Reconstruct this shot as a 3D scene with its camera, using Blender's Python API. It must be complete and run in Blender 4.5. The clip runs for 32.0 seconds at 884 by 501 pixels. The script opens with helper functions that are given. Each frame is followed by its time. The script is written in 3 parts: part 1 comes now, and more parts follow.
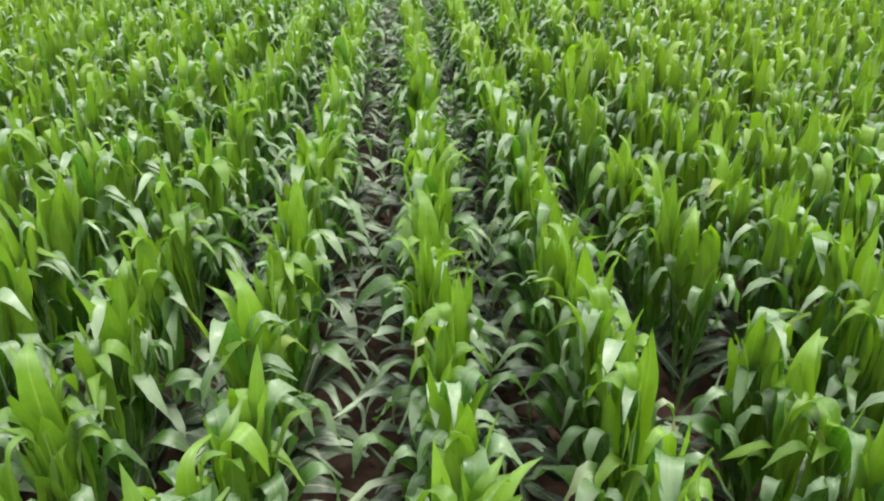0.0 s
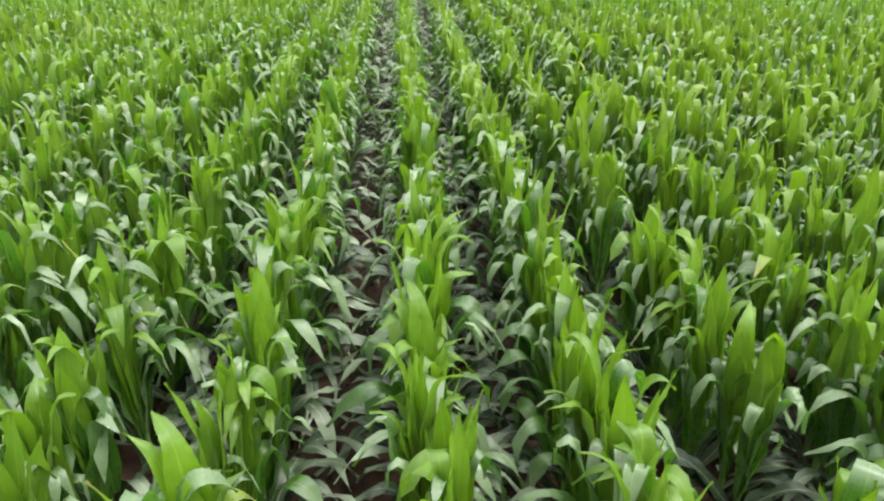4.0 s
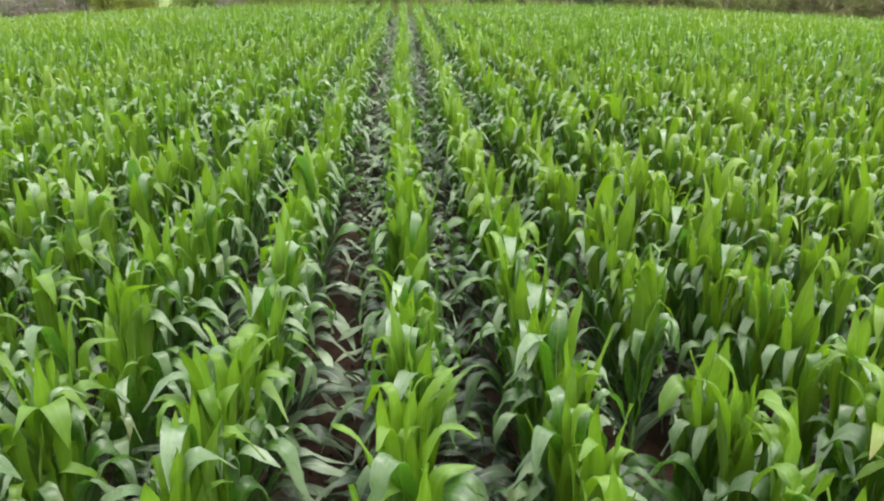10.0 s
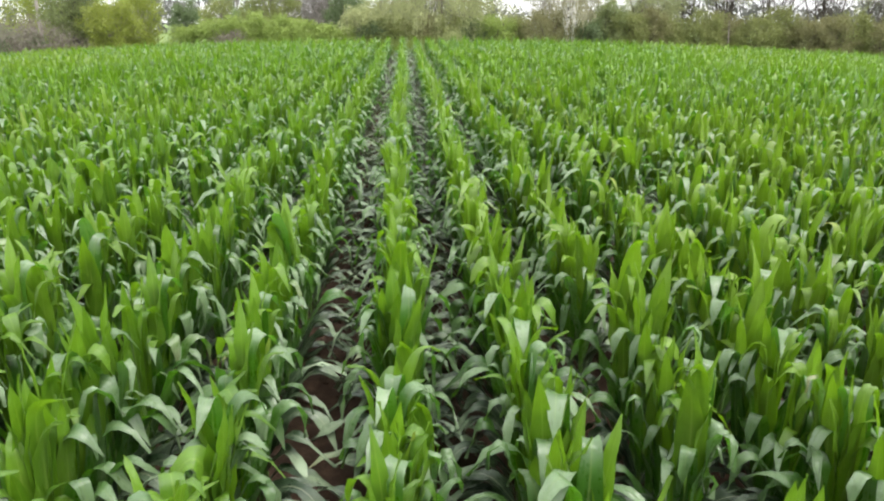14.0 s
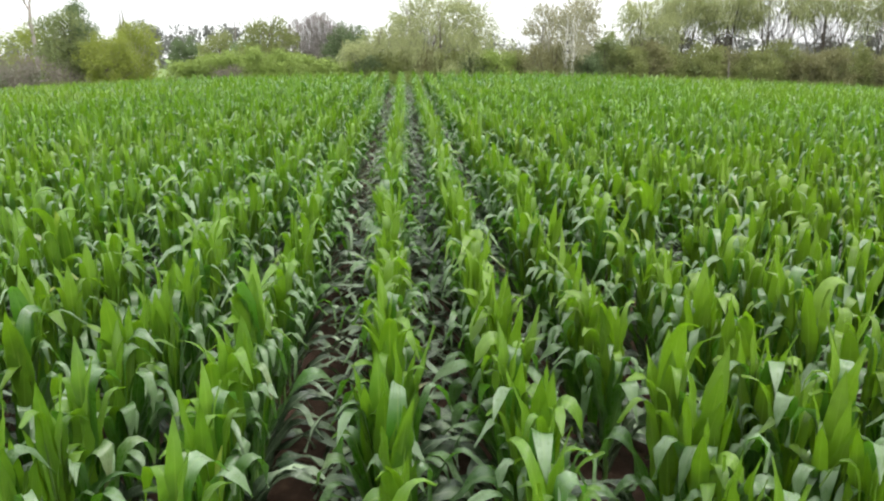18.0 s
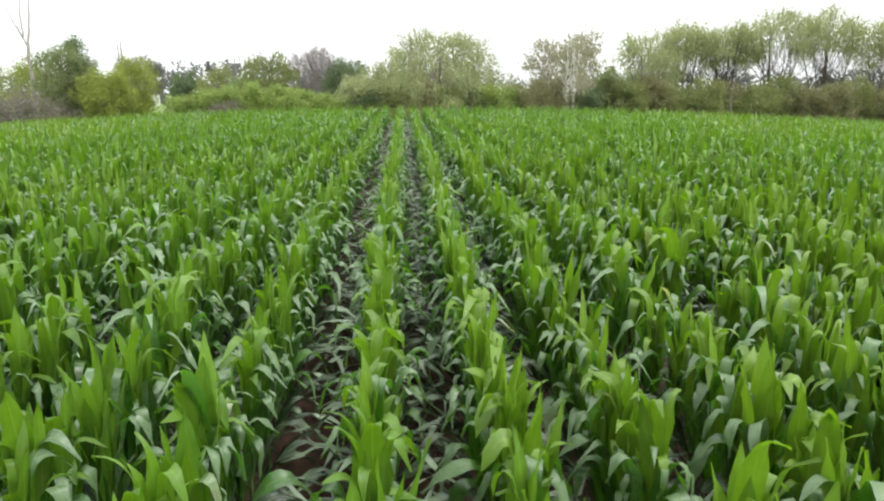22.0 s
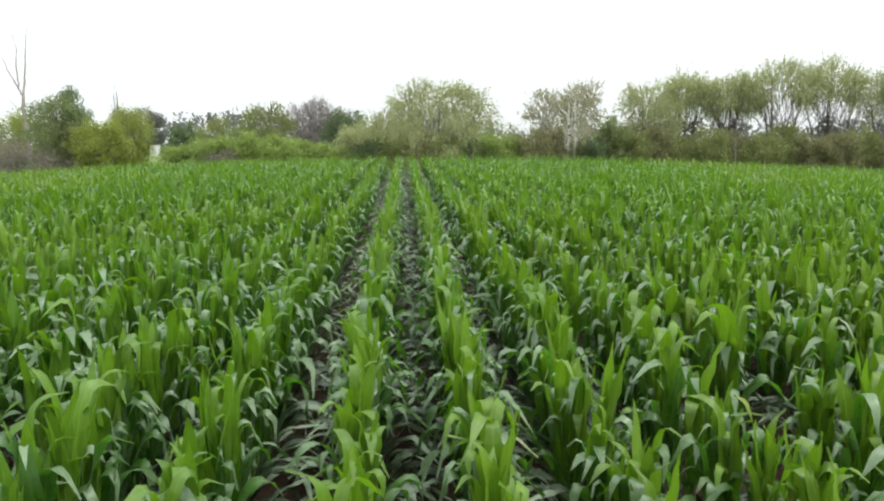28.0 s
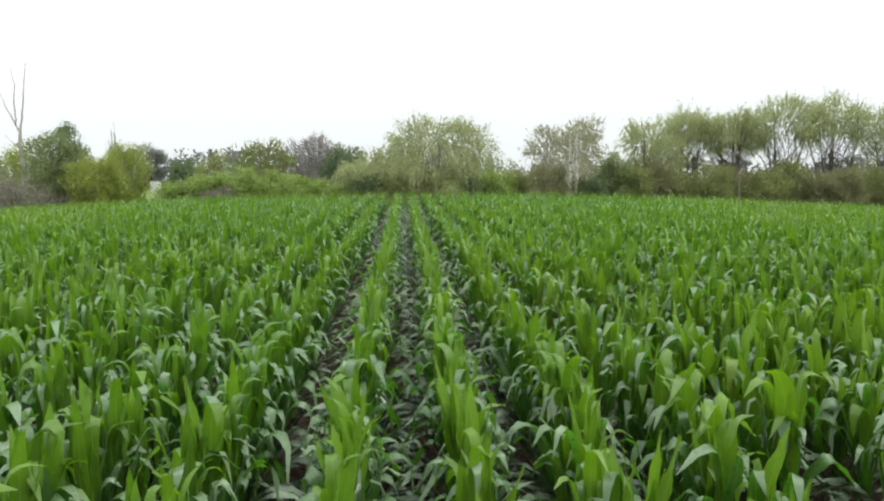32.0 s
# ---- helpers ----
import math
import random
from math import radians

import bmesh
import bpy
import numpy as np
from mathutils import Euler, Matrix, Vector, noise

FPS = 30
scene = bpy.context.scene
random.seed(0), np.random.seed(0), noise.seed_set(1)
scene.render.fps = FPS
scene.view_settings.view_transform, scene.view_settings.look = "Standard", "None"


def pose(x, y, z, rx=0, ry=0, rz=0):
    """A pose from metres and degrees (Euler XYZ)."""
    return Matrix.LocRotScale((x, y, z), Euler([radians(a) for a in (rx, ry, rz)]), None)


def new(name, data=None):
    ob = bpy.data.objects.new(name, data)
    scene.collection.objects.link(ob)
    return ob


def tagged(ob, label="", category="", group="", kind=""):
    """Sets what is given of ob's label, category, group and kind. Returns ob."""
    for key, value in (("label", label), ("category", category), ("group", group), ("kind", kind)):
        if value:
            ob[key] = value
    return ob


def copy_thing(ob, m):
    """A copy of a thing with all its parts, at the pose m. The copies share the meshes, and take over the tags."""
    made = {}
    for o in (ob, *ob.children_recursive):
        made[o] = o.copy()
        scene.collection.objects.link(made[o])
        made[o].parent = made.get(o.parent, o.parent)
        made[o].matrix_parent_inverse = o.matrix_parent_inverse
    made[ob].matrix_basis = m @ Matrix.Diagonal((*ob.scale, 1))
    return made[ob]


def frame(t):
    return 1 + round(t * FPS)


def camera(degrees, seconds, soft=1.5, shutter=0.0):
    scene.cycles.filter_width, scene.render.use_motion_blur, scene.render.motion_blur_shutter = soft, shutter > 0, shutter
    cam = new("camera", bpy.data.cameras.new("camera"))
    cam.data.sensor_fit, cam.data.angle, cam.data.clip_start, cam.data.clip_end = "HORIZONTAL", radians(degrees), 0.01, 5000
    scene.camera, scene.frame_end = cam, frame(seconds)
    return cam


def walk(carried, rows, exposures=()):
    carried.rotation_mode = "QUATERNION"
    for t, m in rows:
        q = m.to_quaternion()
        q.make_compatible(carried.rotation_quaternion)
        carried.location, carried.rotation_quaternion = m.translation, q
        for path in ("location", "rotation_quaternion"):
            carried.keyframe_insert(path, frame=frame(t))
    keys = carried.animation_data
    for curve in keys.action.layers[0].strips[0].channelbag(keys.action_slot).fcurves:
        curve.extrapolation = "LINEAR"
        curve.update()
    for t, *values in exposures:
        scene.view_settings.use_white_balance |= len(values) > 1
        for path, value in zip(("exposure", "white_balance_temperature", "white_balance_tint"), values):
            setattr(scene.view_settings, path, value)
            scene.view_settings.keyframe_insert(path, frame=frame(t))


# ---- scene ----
cam = camera(64.9, 32.0, soft=2.2)
PATH = [
    (0.0, pose(-0.127, -0.308, 2.933, 63.31, 0.0, -2.91) @ pose(0, 0, 0, 0, 0, -0.12)),
    (2.0, pose(-0.095, 0.098, 2.924, 64.43, 0.0, -2.94) @ pose(0, 0, 0, 0, 0, -0.13)),
    (4.0, pose(-0.070, 0.505, 2.926, 65.58, 0.0, -2.97) @ pose(0, 0, 0, 0, 0, -0.12)),
    (6.0, pose(-0.039, 0.909, 2.931, 66.76, 0.0, -2.99) @ pose(0, 0, 0, 0, 0, -0.09)),
    (8.0, pose(-0.007, 1.305, 2.936, 67.95, 0.0, -2.99) @ pose(0, 0, 0, 0, 0, -0.05)),
    (10.0, pose(0.033, 1.696, 2.935, 69.20, 0.0, -3.00) @ pose(0, 0, 0, 0, 0, 0.01)),
    (12.0, pose(0.066, 2.094, 2.932, 70.53, 0.0, -2.99) @ pose(0, 0, 0, 0, 0, 0.04)),
    (14.0, pose(0.091, 2.503, 2.931, 71.85, 0.0, -2.96) @ pose(0, 0, 0, 0, 0, 0.02)),
    (16.0, pose(0.119, 2.914, 2.926, 73.12, 0.0, -2.99) @ pose(0, 0, 0, 0, 0, -0.07)),
    (18.0, pose(0.143, 3.329, 2.926, 74.44, 0.0, -3.01) @ pose(0, 0, 0, 0, 0, -0.16)),
    (20.0, pose(0.169, 3.750, 2.919, 75.83, 0.0, -3.01) @ pose(0, 0, 0, 0, 0, -0.22)),
    (22.0, pose(0.196, 4.175, 2.902, 77.16, 0.0, -3.02) @ pose(0, 0, 0, 0, 0, -0.22)),
    (24.0, pose(0.224, 4.609, 2.891, 78.48, 0.0, -3.04) @ pose(0, 0, 0, 0, 0, -0.22)),
    (26.0, pose(0.250, 5.033, 2.882, 79.85, 0.0, -3.06) @ pose(0, 0, 0, 0, 0, -0.26)),
    (28.0, pose(0.275, 5.450, 2.868, 81.15, 0.0, -3.07) @ pose(0, 0, 0, 0, 0, -0.30)),
    (30.0, pose(0.299, 5.862, 2.861, 82.59, 0.0, -3.08) @ pose(0, 0, 0, 0, 0, -0.30)),
    (32.0, pose(0.321, 6.281, 2.861, 84.09, 0.0, -3.07) @ pose(0, 0, 0, 0, 0, -0.28)),
]
walk(cam, PATH, exposures=[(0.0, 0.57, 6550, 12), (8.0, 0.48, 6550, 12), (14.0, 0.31, 6500, 10), (18.0, 0.14, 6450, 8), (24.0, -0.04, 6380, 6), (32.0, -0.29, 6300, 4)])

# ---- light: a bright, evenly overcast day ----
SUN_EL, SUN_AZ = 58.0, 125.0
world = bpy.data.worlds.new("overcast_sky")
scene.world = world
world.use_nodes = True
wt = world.node_tree
wt.nodes.clear()
w_out = wt.nodes.new("ShaderNodeOutputWorld")
w_bg = wt.nodes.new("ShaderNodeBackground")
w_hsv = wt.nodes.new("ShaderNodeHueSaturation")
w_sky = wt.nodes.new("ShaderNodeTexSky")
w_sky.sky_type, w_sky.sun_disc = "NISHITA", False
w_sky.sun_elevation, w_sky.sun_rotation = radians(SUN_EL), radians(SUN_AZ)
w_sky.dust_density, w_sky.air_density, w_sky.ozone_density = 1.0, 1.0, 1.0
w_hsv.inputs["Saturation"].default_value = 0.15
w_bg.inputs["Strength"].default_value = 0.15
# an even white cloud cover over the clear sky
w_mix = wt.nodes.new("ShaderNodeMix")
w_mix.data_type = "RGBA"
w_mix.inputs[0].default_value = 0.8
# clouds are brighter overhead than at the horizon
w_tc = wt.nodes.new("ShaderNodeTexCoord")
w_sep = wt.nodes.new("ShaderNodeSeparateXYZ")
w_up = wt.nodes.new("ShaderNodeMapRange")
w_cloud = wt.nodes.new("ShaderNodeMix")
w_cloud.data_type = "RGBA"
w_cloud.inputs[6].default_value = (8.8, 8.8, 8.9, 1.0)
w_cloud.inputs[7].default_value = (20.5, 20.7, 21.0, 1.0)
w_up.inputs["From Min"].default_value, w_up.inputs["From Max"].default_value = 0.05, 0.95
wt.links.new(w_tc.outputs["Generated"], w_sep.inputs[0])
wt.links.new(w_sep.outputs[2], w_up.inputs["Value"])
wt.links.new(w_up.outputs[0], w_cloud.inputs[0])
wt.links.new(w_cloud.outputs[2], w_mix.inputs[7])
wt.links.new(w_sky.outputs[0], w_hsv.inputs["Color"])
wt.links.new(w_hsv.outputs[0], w_mix.inputs[6])
wt.links.new(w_mix.outputs[2], w_bg.inputs["Color"])
wt.links.new(w_bg.outputs[0], w_out.inputs["Surface"])
sun_data = bpy.data.lights.new("sun", "SUN")
sun_data.energy, sun_data.angle, sun_data.color = 2.7, radians(22), (1.0, 0.96, 0.9)
sun_ob = new("sun", sun_data)
sun_ob.rotation_euler = (radians(90 - SUN_EL), 0, radians(180 - SUN_AZ))


# ---- materials ----
class Nodes:
    """A short way to write node materials."""

    def __init__(self, name):
        self.mat = bpy.data.materials.new(name)
        self.mat.use_nodes = True
        self.t = self.mat.node_tree
        self.t.nodes.clear()

    def add(self, kind, **values):
        n = self.t.nodes.new("ShaderNode" + kind)
        for k, v in values.items():
            k = k.replace("_", " ")
            n.inputs[k].default_value = v
        return n

    def link(self, a, b):
        self.t.links.new(a, b)

    def math(self, op, a, b=None):
        n = self.t.nodes.new("ShaderNodeMath")
        n.operation = op
        for i, v in enumerate((a, b)):
            if v is None:
                continue
            if isinstance(v, (int, float)):
                n.inputs[i].default_value = v
            else:
                self.link(v, n.inputs[i])
        return n.outputs[0]

    def mix(self, fac, a, b):
        n = self.t.nodes.new("ShaderNodeMix")
        n.data_type = "RGBA"
        for i, v in ((0, fac), (6, a), (7, b)):
            if isinstance(v, (int, float)):
                n.inputs[i].default_value = v
            elif isinstance(v, tuple):
                n.inputs[i].default_value = (*v, 1.0)
            else:
                self.link(v, n.inputs[i])
        return n.outputs[2]

    def ramp(self, fac, stops):
        n = self.t.nodes.new("ShaderNodeValToRGB")
        e = n.color_ramp.elements
        while len(e) < len(stops):
            e.new(0.5)
        for el, (p, c) in zip(e, stops):
            el.position, el.color = p, (*c, 1.0)
        self.link(fac, n.inputs[0])
        return n.outputs[0]

    def noise(self, scale, detail=3.0, vector=None, rough=0.55):
        n = self.add("TexNoise", Scale=scale, Detail=detail, Roughness=rough)
        if vector is not None:
            self.link(vector, n.inputs["Vector"])
        return n.outputs["Fac"]

    def position(self):
        return self.t.nodes.new("ShaderNodeNewGeometry").outputs["Position"]

    def random(self):
        """One number per object and per loose piece of a joined mesh."""
        o = self.t.nodes.new("ShaderNodeObjectInfo").outputs["Random"]
        g = self.t.nodes.new("ShaderNodeNewGeometry").outputs["Random Per Island"]
        return self.math("FRACT", self.math("ADD", o, g))

    def bump(self, height, strength, distance):
        n = self.add("Bump", Strength=strength, Distance=distance)
        self.link(height, n.inputs["Height"])
        return n.outputs[0]

    def finish(self, shader):
        o = self.t.nodes.new("ShaderNodeOutputMaterial")
        self.link(shader, o.inputs[0])
        return self.mat


def blade_material(name, dark, light, rib, through_col, rough, through_part, spec=0.5, bloom=0.0, painted_sheen=0.0):
    """A maize leaf: colour by leaf, blotches, a pale midrib, fine ribs along the blade, light that shines through."""
    m = Nodes(name)
    uv = m.t.nodes.new("ShaderNodeUVMap").outputs[0]
    sep = m.t.nodes.new("ShaderNodeSeparateXYZ")
    m.link(uv, sep.inputs[0])
    u, v = sep.outputs[0], sep.outputs[1]
    pos = m.position()
    rnd = m.random()
    blotch = m.noise(9.0, 3.0, pos)
    field = m.noise(0.35, 2.0, pos)
    wide = m.noise(0.09, 2.0, pos)
    base = m.mix(rnd, dark, light)
    base = m.mix(m.math("MULTIPLY", m.math("SUBTRACT", blotch, 0.35), 0.8), base, tuple(min(1.0, c * 1.35) for c in light))
    base = m.mix(m.math("MULTIPLY", field, 0.35), base, tuple(c * 1.2 for c in light))
    base = m.mix(m.math("MULTIPLY", m.math("MAXIMUM", m.math("SUBTRACT", wide, 0.47), 0.0), 2.2), base, (light[0] * 1.8, light[1] * 1.2, light[2]))
    # mottled and faintly streaked along the blade
    streak = m.t.nodes.new("ShaderNodeCombineXYZ")
    m.link(m.math("MULTIPLY", u, 9.0), streak.inputs[0])
    m.link(m.math("MULTIPLY", v, 1.6), streak.inputs[1])
    m.link(m.math("MULTIPLY", rnd, 60.0), streak.inputs[2])
    grain = m.math("ADD", m.math("MULTIPLY", m.noise(26.0, 3.0, pos, 0.65), 0.75), m.math("MULTIPLY", m.noise(1.0, 3.0, streak.outputs[0]), 0.6))
    scaled = m.t.nodes.new("ShaderNodeVectorMath")
    scaled.operation = "SCALE"
    m.link(base, scaled.inputs[0])
    m.link(m.math("ADD", grain, 0.30), scaled.inputs["Scale"])
    base = scaled.outputs[0]
    # sky highlight painted unevenly into the outer part of grown and low leaves
    if painted_sheen:
        outer = m.math("MULTIPLY", m.math("MINIMUM", m.math("MAXIMUM", m.math("MULTIPLY", m.math("SUBTRACT", v, 0.58), 4.0), 0.0), 1.0), m.math("MULTIPLY", m.math("ADD", rnd, blotch), painted_sheen))
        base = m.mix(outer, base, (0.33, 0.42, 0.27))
    # a dry, yellowed tip on some leaves
    dry = m.math("MULTIPLY", m.math("GREATER_THAN", rnd, 0.985), m.math("MULTIPLY", m.math("POWER", v, 6.0), 0.6))
    base = m.mix(dry, base, (0.36, 0.27, 0.10))
    middle = m.math("ABSOLUTE", m.math("SUBTRACT", u, 0.5))
    ribmask = m.math("MULTIPLY", m.math("LESS_THAN", middle, 0.034), m.math("SUBTRACT", 1.0, m.math("MULTIPLY", v, 0.8)))
    base = m.mix(m.math("MULTIPLY", ribmask, 0.9), base, rib)
    wave = m.math("SINE", m.math("MULTIPLY", u, 130.0))
    height = m.math("ADD", m.math("MULTIPLY", wave, 0.3), m.math("MULTIPLY", m.noise(38.0, 3.0, pos, 0.6), 1.6))
    nrm = m.bump(height, 0.32, 0.005)
    p = m.add("BsdfPrincipled", Roughness=rough)
    p.inputs["Specular IOR Level"].default_value = spec
    # the waxy bloom of the upper leaf
    p.inputs["Sheen Weight"].default_value = bloom
    p.inputs["Sheen Roughness"].default_value = 0.35
    p.inputs["Sheen Tint"].default_value = (0.9, 1.0, 0.82, 1.0)
    m.link(base, p.inputs["Base Color"])
    m.link(nrm, p.inputs["Normal"])
    rr = m.math("ADD", m.math("MULTIPLY", grain, 0.35), rough - 0.22)
    m.link(rr, p.inputs["Roughness"])
    tr = m.add("BsdfTranslucent")
    m.link(m.mix(rnd, through_col, tuple(c * 1.25 for c in through_col)), tr.inputs[0])
    mixer = m.t.nodes.new("ShaderNodeMixShader")
    mixer.inputs[0].default_value = through_part
    m.link(p.outputs[0], mixer.inputs[1])
    m.link(tr.outputs[0], mixer.inputs[2])
    return m.finish(mixer.outputs[0])


MAT_YOUNG = blade_material("maize_leaf_young", (0.030, 0.092, 0.005), (0.105, 0.203, 0.015), (0.25, 0.36, 0.06), (0.208, 0.42, 0.008), 0.38, 0.29, 0.60, 0.03)
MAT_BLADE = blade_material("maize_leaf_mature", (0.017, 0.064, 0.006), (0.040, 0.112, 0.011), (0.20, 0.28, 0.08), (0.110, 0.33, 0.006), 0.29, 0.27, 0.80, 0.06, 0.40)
# low leaves: shade between the rows is darkened into the base colour
MAT_LOWER = blade_material("maize_leaf_low_shaded", (0.004, 0.020, 0.007), (0.044, 0.068, 0.034), (0.34, 0.36, 0.25), (0.03, 0.10, 0.015), 0.30, 0.06, 0.55, 0.0, 0.80)


def stalk_material():
    m = Nodes("maize_stalk")
    pos = m.position()
    base = m.mix(m.noise(14.0, 3.0, pos), (0.05, 0.12, 0.02), (0.11, 0.18, 0.045))
    p = m.add("BsdfPrincipled", Roughness=0.5)
    m.link(base, p.inputs["Base Color"])
    m.link(m.bump(m.noise(60.0, 2.0, pos), 0.3, 0.004), p.inputs["Normal"])
    return m.finish(p.outputs[0])


MAT_STALK = stalk_material()


def soil_material():
    m = Nodes("field_soil")
    pos = m.position()
    big, mid, fine = m.noise(0.7, 4.0, pos), m.noise(7.0, 5.0, pos, 0.65), m.noise(55.0, 4.0, pos, 0.7)
    base = m.ramp(mid, [(0.25, (0.015, 0.010, 0.007)), (0.5, (0.048, 0.028, 0.018)), (0.8, (0.135, 0.082, 0.054))])
    base = m.mix(m.math("MULTIPLY", big, 0.5), base, (0.056, 0.033, 0.022))
    base = m.mix(m.math("MULTIPLY", m.math("GREATER_THAN", fine, 0.66), 0.3), base, (0.14, 0.105, 0.08))
    h = m.math("ADD", mid, m.math("MULTIPLY", fine, 0.5))
    p = m.add("BsdfPrincipled", Roughness=0.95)
    p.inputs["Specular IOR Level"].default_value = 0.2
    m.link(base, p.inputs["Base Color"])
    m.link(m.bump(h, 0.9, 0.05), p.inputs["Normal"])
    return m.finish(p.outputs[0])


def grass_material():
    m = Nodes("meadow_grass")
    pos = m.position()
    big, fine = m.noise(0.15, 4.0, pos), m.noise(6.0, 5.0, pos, 0.7)
    base = m.ramp(fine, [(0.3, (0.06, 0.11, 0.02)), (0.6, (0.12, 0.19, 0.04)), (0.85, (0.22, 0.26, 0.09))])
    base = m.mix(m.math("MULTIPLY", big, 0.5), base, (0.16, 0.20, 0.05))
    p = m.add("BsdfPrincipled", Roughness=0.9)
    m.link(base, p.inputs["Base Color"])
    m.link(m.bump(fine, 0.8, 0.1), p.inputs["Normal"])
    return m.finish(p.outputs[0])


MAT_SOIL, MAT_GRASS = soil_material(), grass_material()


def foliage_material(name, dark, light, through_part=0.42):
    m = Nodes(name)
    rnd = m.random()
    big = m.noise(0.8, 3.0, m.position())
    clump = m.noise(2.6, 3.0, m.position())
    base = m.mix(m.math("ADD", 0.35, m.math("MULTIPLY", rnd, 0.35)), dark, light)
    base = m.mix(m.math("MULTIPLY", m.math("MAXIMUM", m.math("SUBTRACT", clump, 0.42), 0.0), 2.6), base, tuple(c * 1.15 for c in light))
    base = m.mix(m.math("MULTIPLY", big, 0.5), base, tuple((a + b) / 2 for a, b in zip(dark, light)))
    p = m.add("BsdfPrincipled", Roughness=0.6)
    p.inputs["Specular IOR Level"].default_value = 0.3
    m.link(base, p.inputs["Base Color"])
    tr = m.add("BsdfTranslucent")
    m.link(m.mix(0.5, base, tuple(c * 1.6 for c in light)), tr.inputs[0])
    mixer = m.t.nodes.new("ShaderNodeMixShader")
    mixer.inputs[0].default_value = through_part
    m.link(p.outputs[0], mixer.inputs[1])
    m.link(tr.outputs[0], mixer.inputs[2])
    return m.finish(mixer.outputs[0])


LEAF_WILLOW = foliage_material("willow_leaves", (0.22, 0.245, 0.115), (0.37, 0.395, 0.195))
LEAF_GREEN = foliage_material("green_leaves", (0.095, 0.14, 0.055), (0.185, 0.25, 0.095))
LEAF_YELLOW = foliage_material("yellow_green_leaves", (0.155, 0.195, 0.035), (0.29, 0.33, 0.075))
LEAF_OLIVE = foliage_material("olive_leaves", (0.14, 0.16, 0.055), (0.24, 0.265, 0.10))
LEAF_MIXED = foliage_material("mixed_green_leaves", (0.115, 0.145, 0.065), (0.225, 0.265, 0.11))
LEAF_BIRCH = foliage_material("birch_buds_and_leaves", (0.235, 0.225, 0.14), (0.37, 0.36, 0.235))
LEAF_DARK = foliage_material("dark_leaves", (0.075, 0.11, 0.055), (0.145, 0.19, 0.09))
LEAF_ELDER = foliage_material("elder_leaves", (0.135, 0.20, 0.045), (0.26, 0.33, 0.09))
LEAF_GREY = foliage_material("grey_buds", (0.20, 0.18, 0.17), (0.33, 0.30, 0.29))
LEAF_BROWN = foliage_material("brown_twigs_and_leaves", (0.155, 0.155, 0.07), (0.235, 0.23, 0.115))
LEAF_VERGE = foliage_material("tall_grass", (0.105, 0.160, 0.030), (0.185, 0.235, 0.060), 0.3)
LEAF_DRY = foliage_material("dry_brushwood_twigs", (0.135, 0.115, 0.095), (0.225, 0.195, 0.165), 0.2)
# greyed leaf colour, with the haze of distance painted in
LEAF_FAR = foliage_material("hazed_far_leaves", (0.125, 0.125, 0.12), (0.19, 0.195, 0.18))


def bark_material(name, dark, light, patch=None):
    m = Nodes(name)
    pos = m.position()
    n = m.noise(6.0, 5.0, pos, 0.7)
    base = m.mix(n, dark, light)
    if patch:
        base = m.mix(m.math("GREATER_THAN", m.noise(3.0, 3.0, pos), 0.6), base, patch)
    p = m.add("BsdfPrincipled", Roughness=0.85)
    m.link(base, p.inputs["Base Color"])
    m.link(m.bump(n, 0.6, 0.03), p.inputs["Normal"])
    return m.finish(p.outputs[0])


BARK_GREY = bark_material("grey_bark", (0.12, 0.10, 0.085), (0.26, 0.23, 0.20))
BARK_PALE = bark_material("pale_dead_wood", (0.34, 0.32, 0.30), (0.55, 0.52, 0.48))
BARK_DEAD = bark_material("bleached_dead_wood", (0.22, 0.19, 0.17), (0.42, 0.38, 0.34))
BARK_BIRCH = bark_material("birch_bark", (0.62, 0.60, 0.56), (0.80, 0.78, 0.74), (0.10, 0.09, 0.08))
BARK_DARK = bark_material("dark_bark", (0.06, 0.05, 0.04), (0.14, 0.12, 0.10))


# ---- building helpers ----
def make_mesh(name, verts, quads, mat, uv=None, smooth=True):
    """A mesh from arrays of corners and faces."""
    verts, quads = np.asarray(verts, np.float32), np.asarray(quads, np.int32)
    me = bpy.data.meshes.new(name)
    me.vertices.add(len(verts))
    me.vertices.foreach_set("co", verts.ravel())
    me.loops.add(quads.size)
    me.loops.foreach_set("vertex_index", quads.ravel())
    me.polygons.add(len(quads))
    me.polygons.foreach_set("loop_start", np.arange(0, quads.size, quads.shape[1], dtype=np.int32))
    me.polygons.foreach_set("loop_total", np.full(len(quads), quads.shape[1], np.int32))
    if smooth:
        me.polygons.foreach_set("use_smooth", np.ones(len(quads), bool))
    for one in mat if isinstance(mat, (list, tuple)) else [mat]:
        me.materials.append(one)
    if uv is not None:
        me.uv_layers.new(name="UVMap").data.foreach_set("uv", np.asarray(uv, np.float32)[quads.ravel()].ravel())
    me.update()
    me.validate()
    return me


def part(name, me, parent, label=""):
    ob = new(name, me)
    ob.parent = parent
    return tagged(ob, label)


def smoothstep(x):
    x = np.clip(x, 0, 1)
    return x * x * (3 - 2 * x)


FIELD_END = 44.0


def ground_z(x, y):
    """The gentle swell of the land."""
    x, y = np.asarray(x, float), np.asarray(y, float)
    yy = np.clip(y, 0, 46)
    far = smoothstep((y - 46) / 60)
    side = np.where(x < 0, 0.0015, 0.0012) * np.minimum(x * x, 900) * smoothstep(y / 40)
    return 0.016 + 0.0119 * yy + 0.40 * (1 - np.exp(-yy / 14)) - side * (1 - far) - 0.6 * far


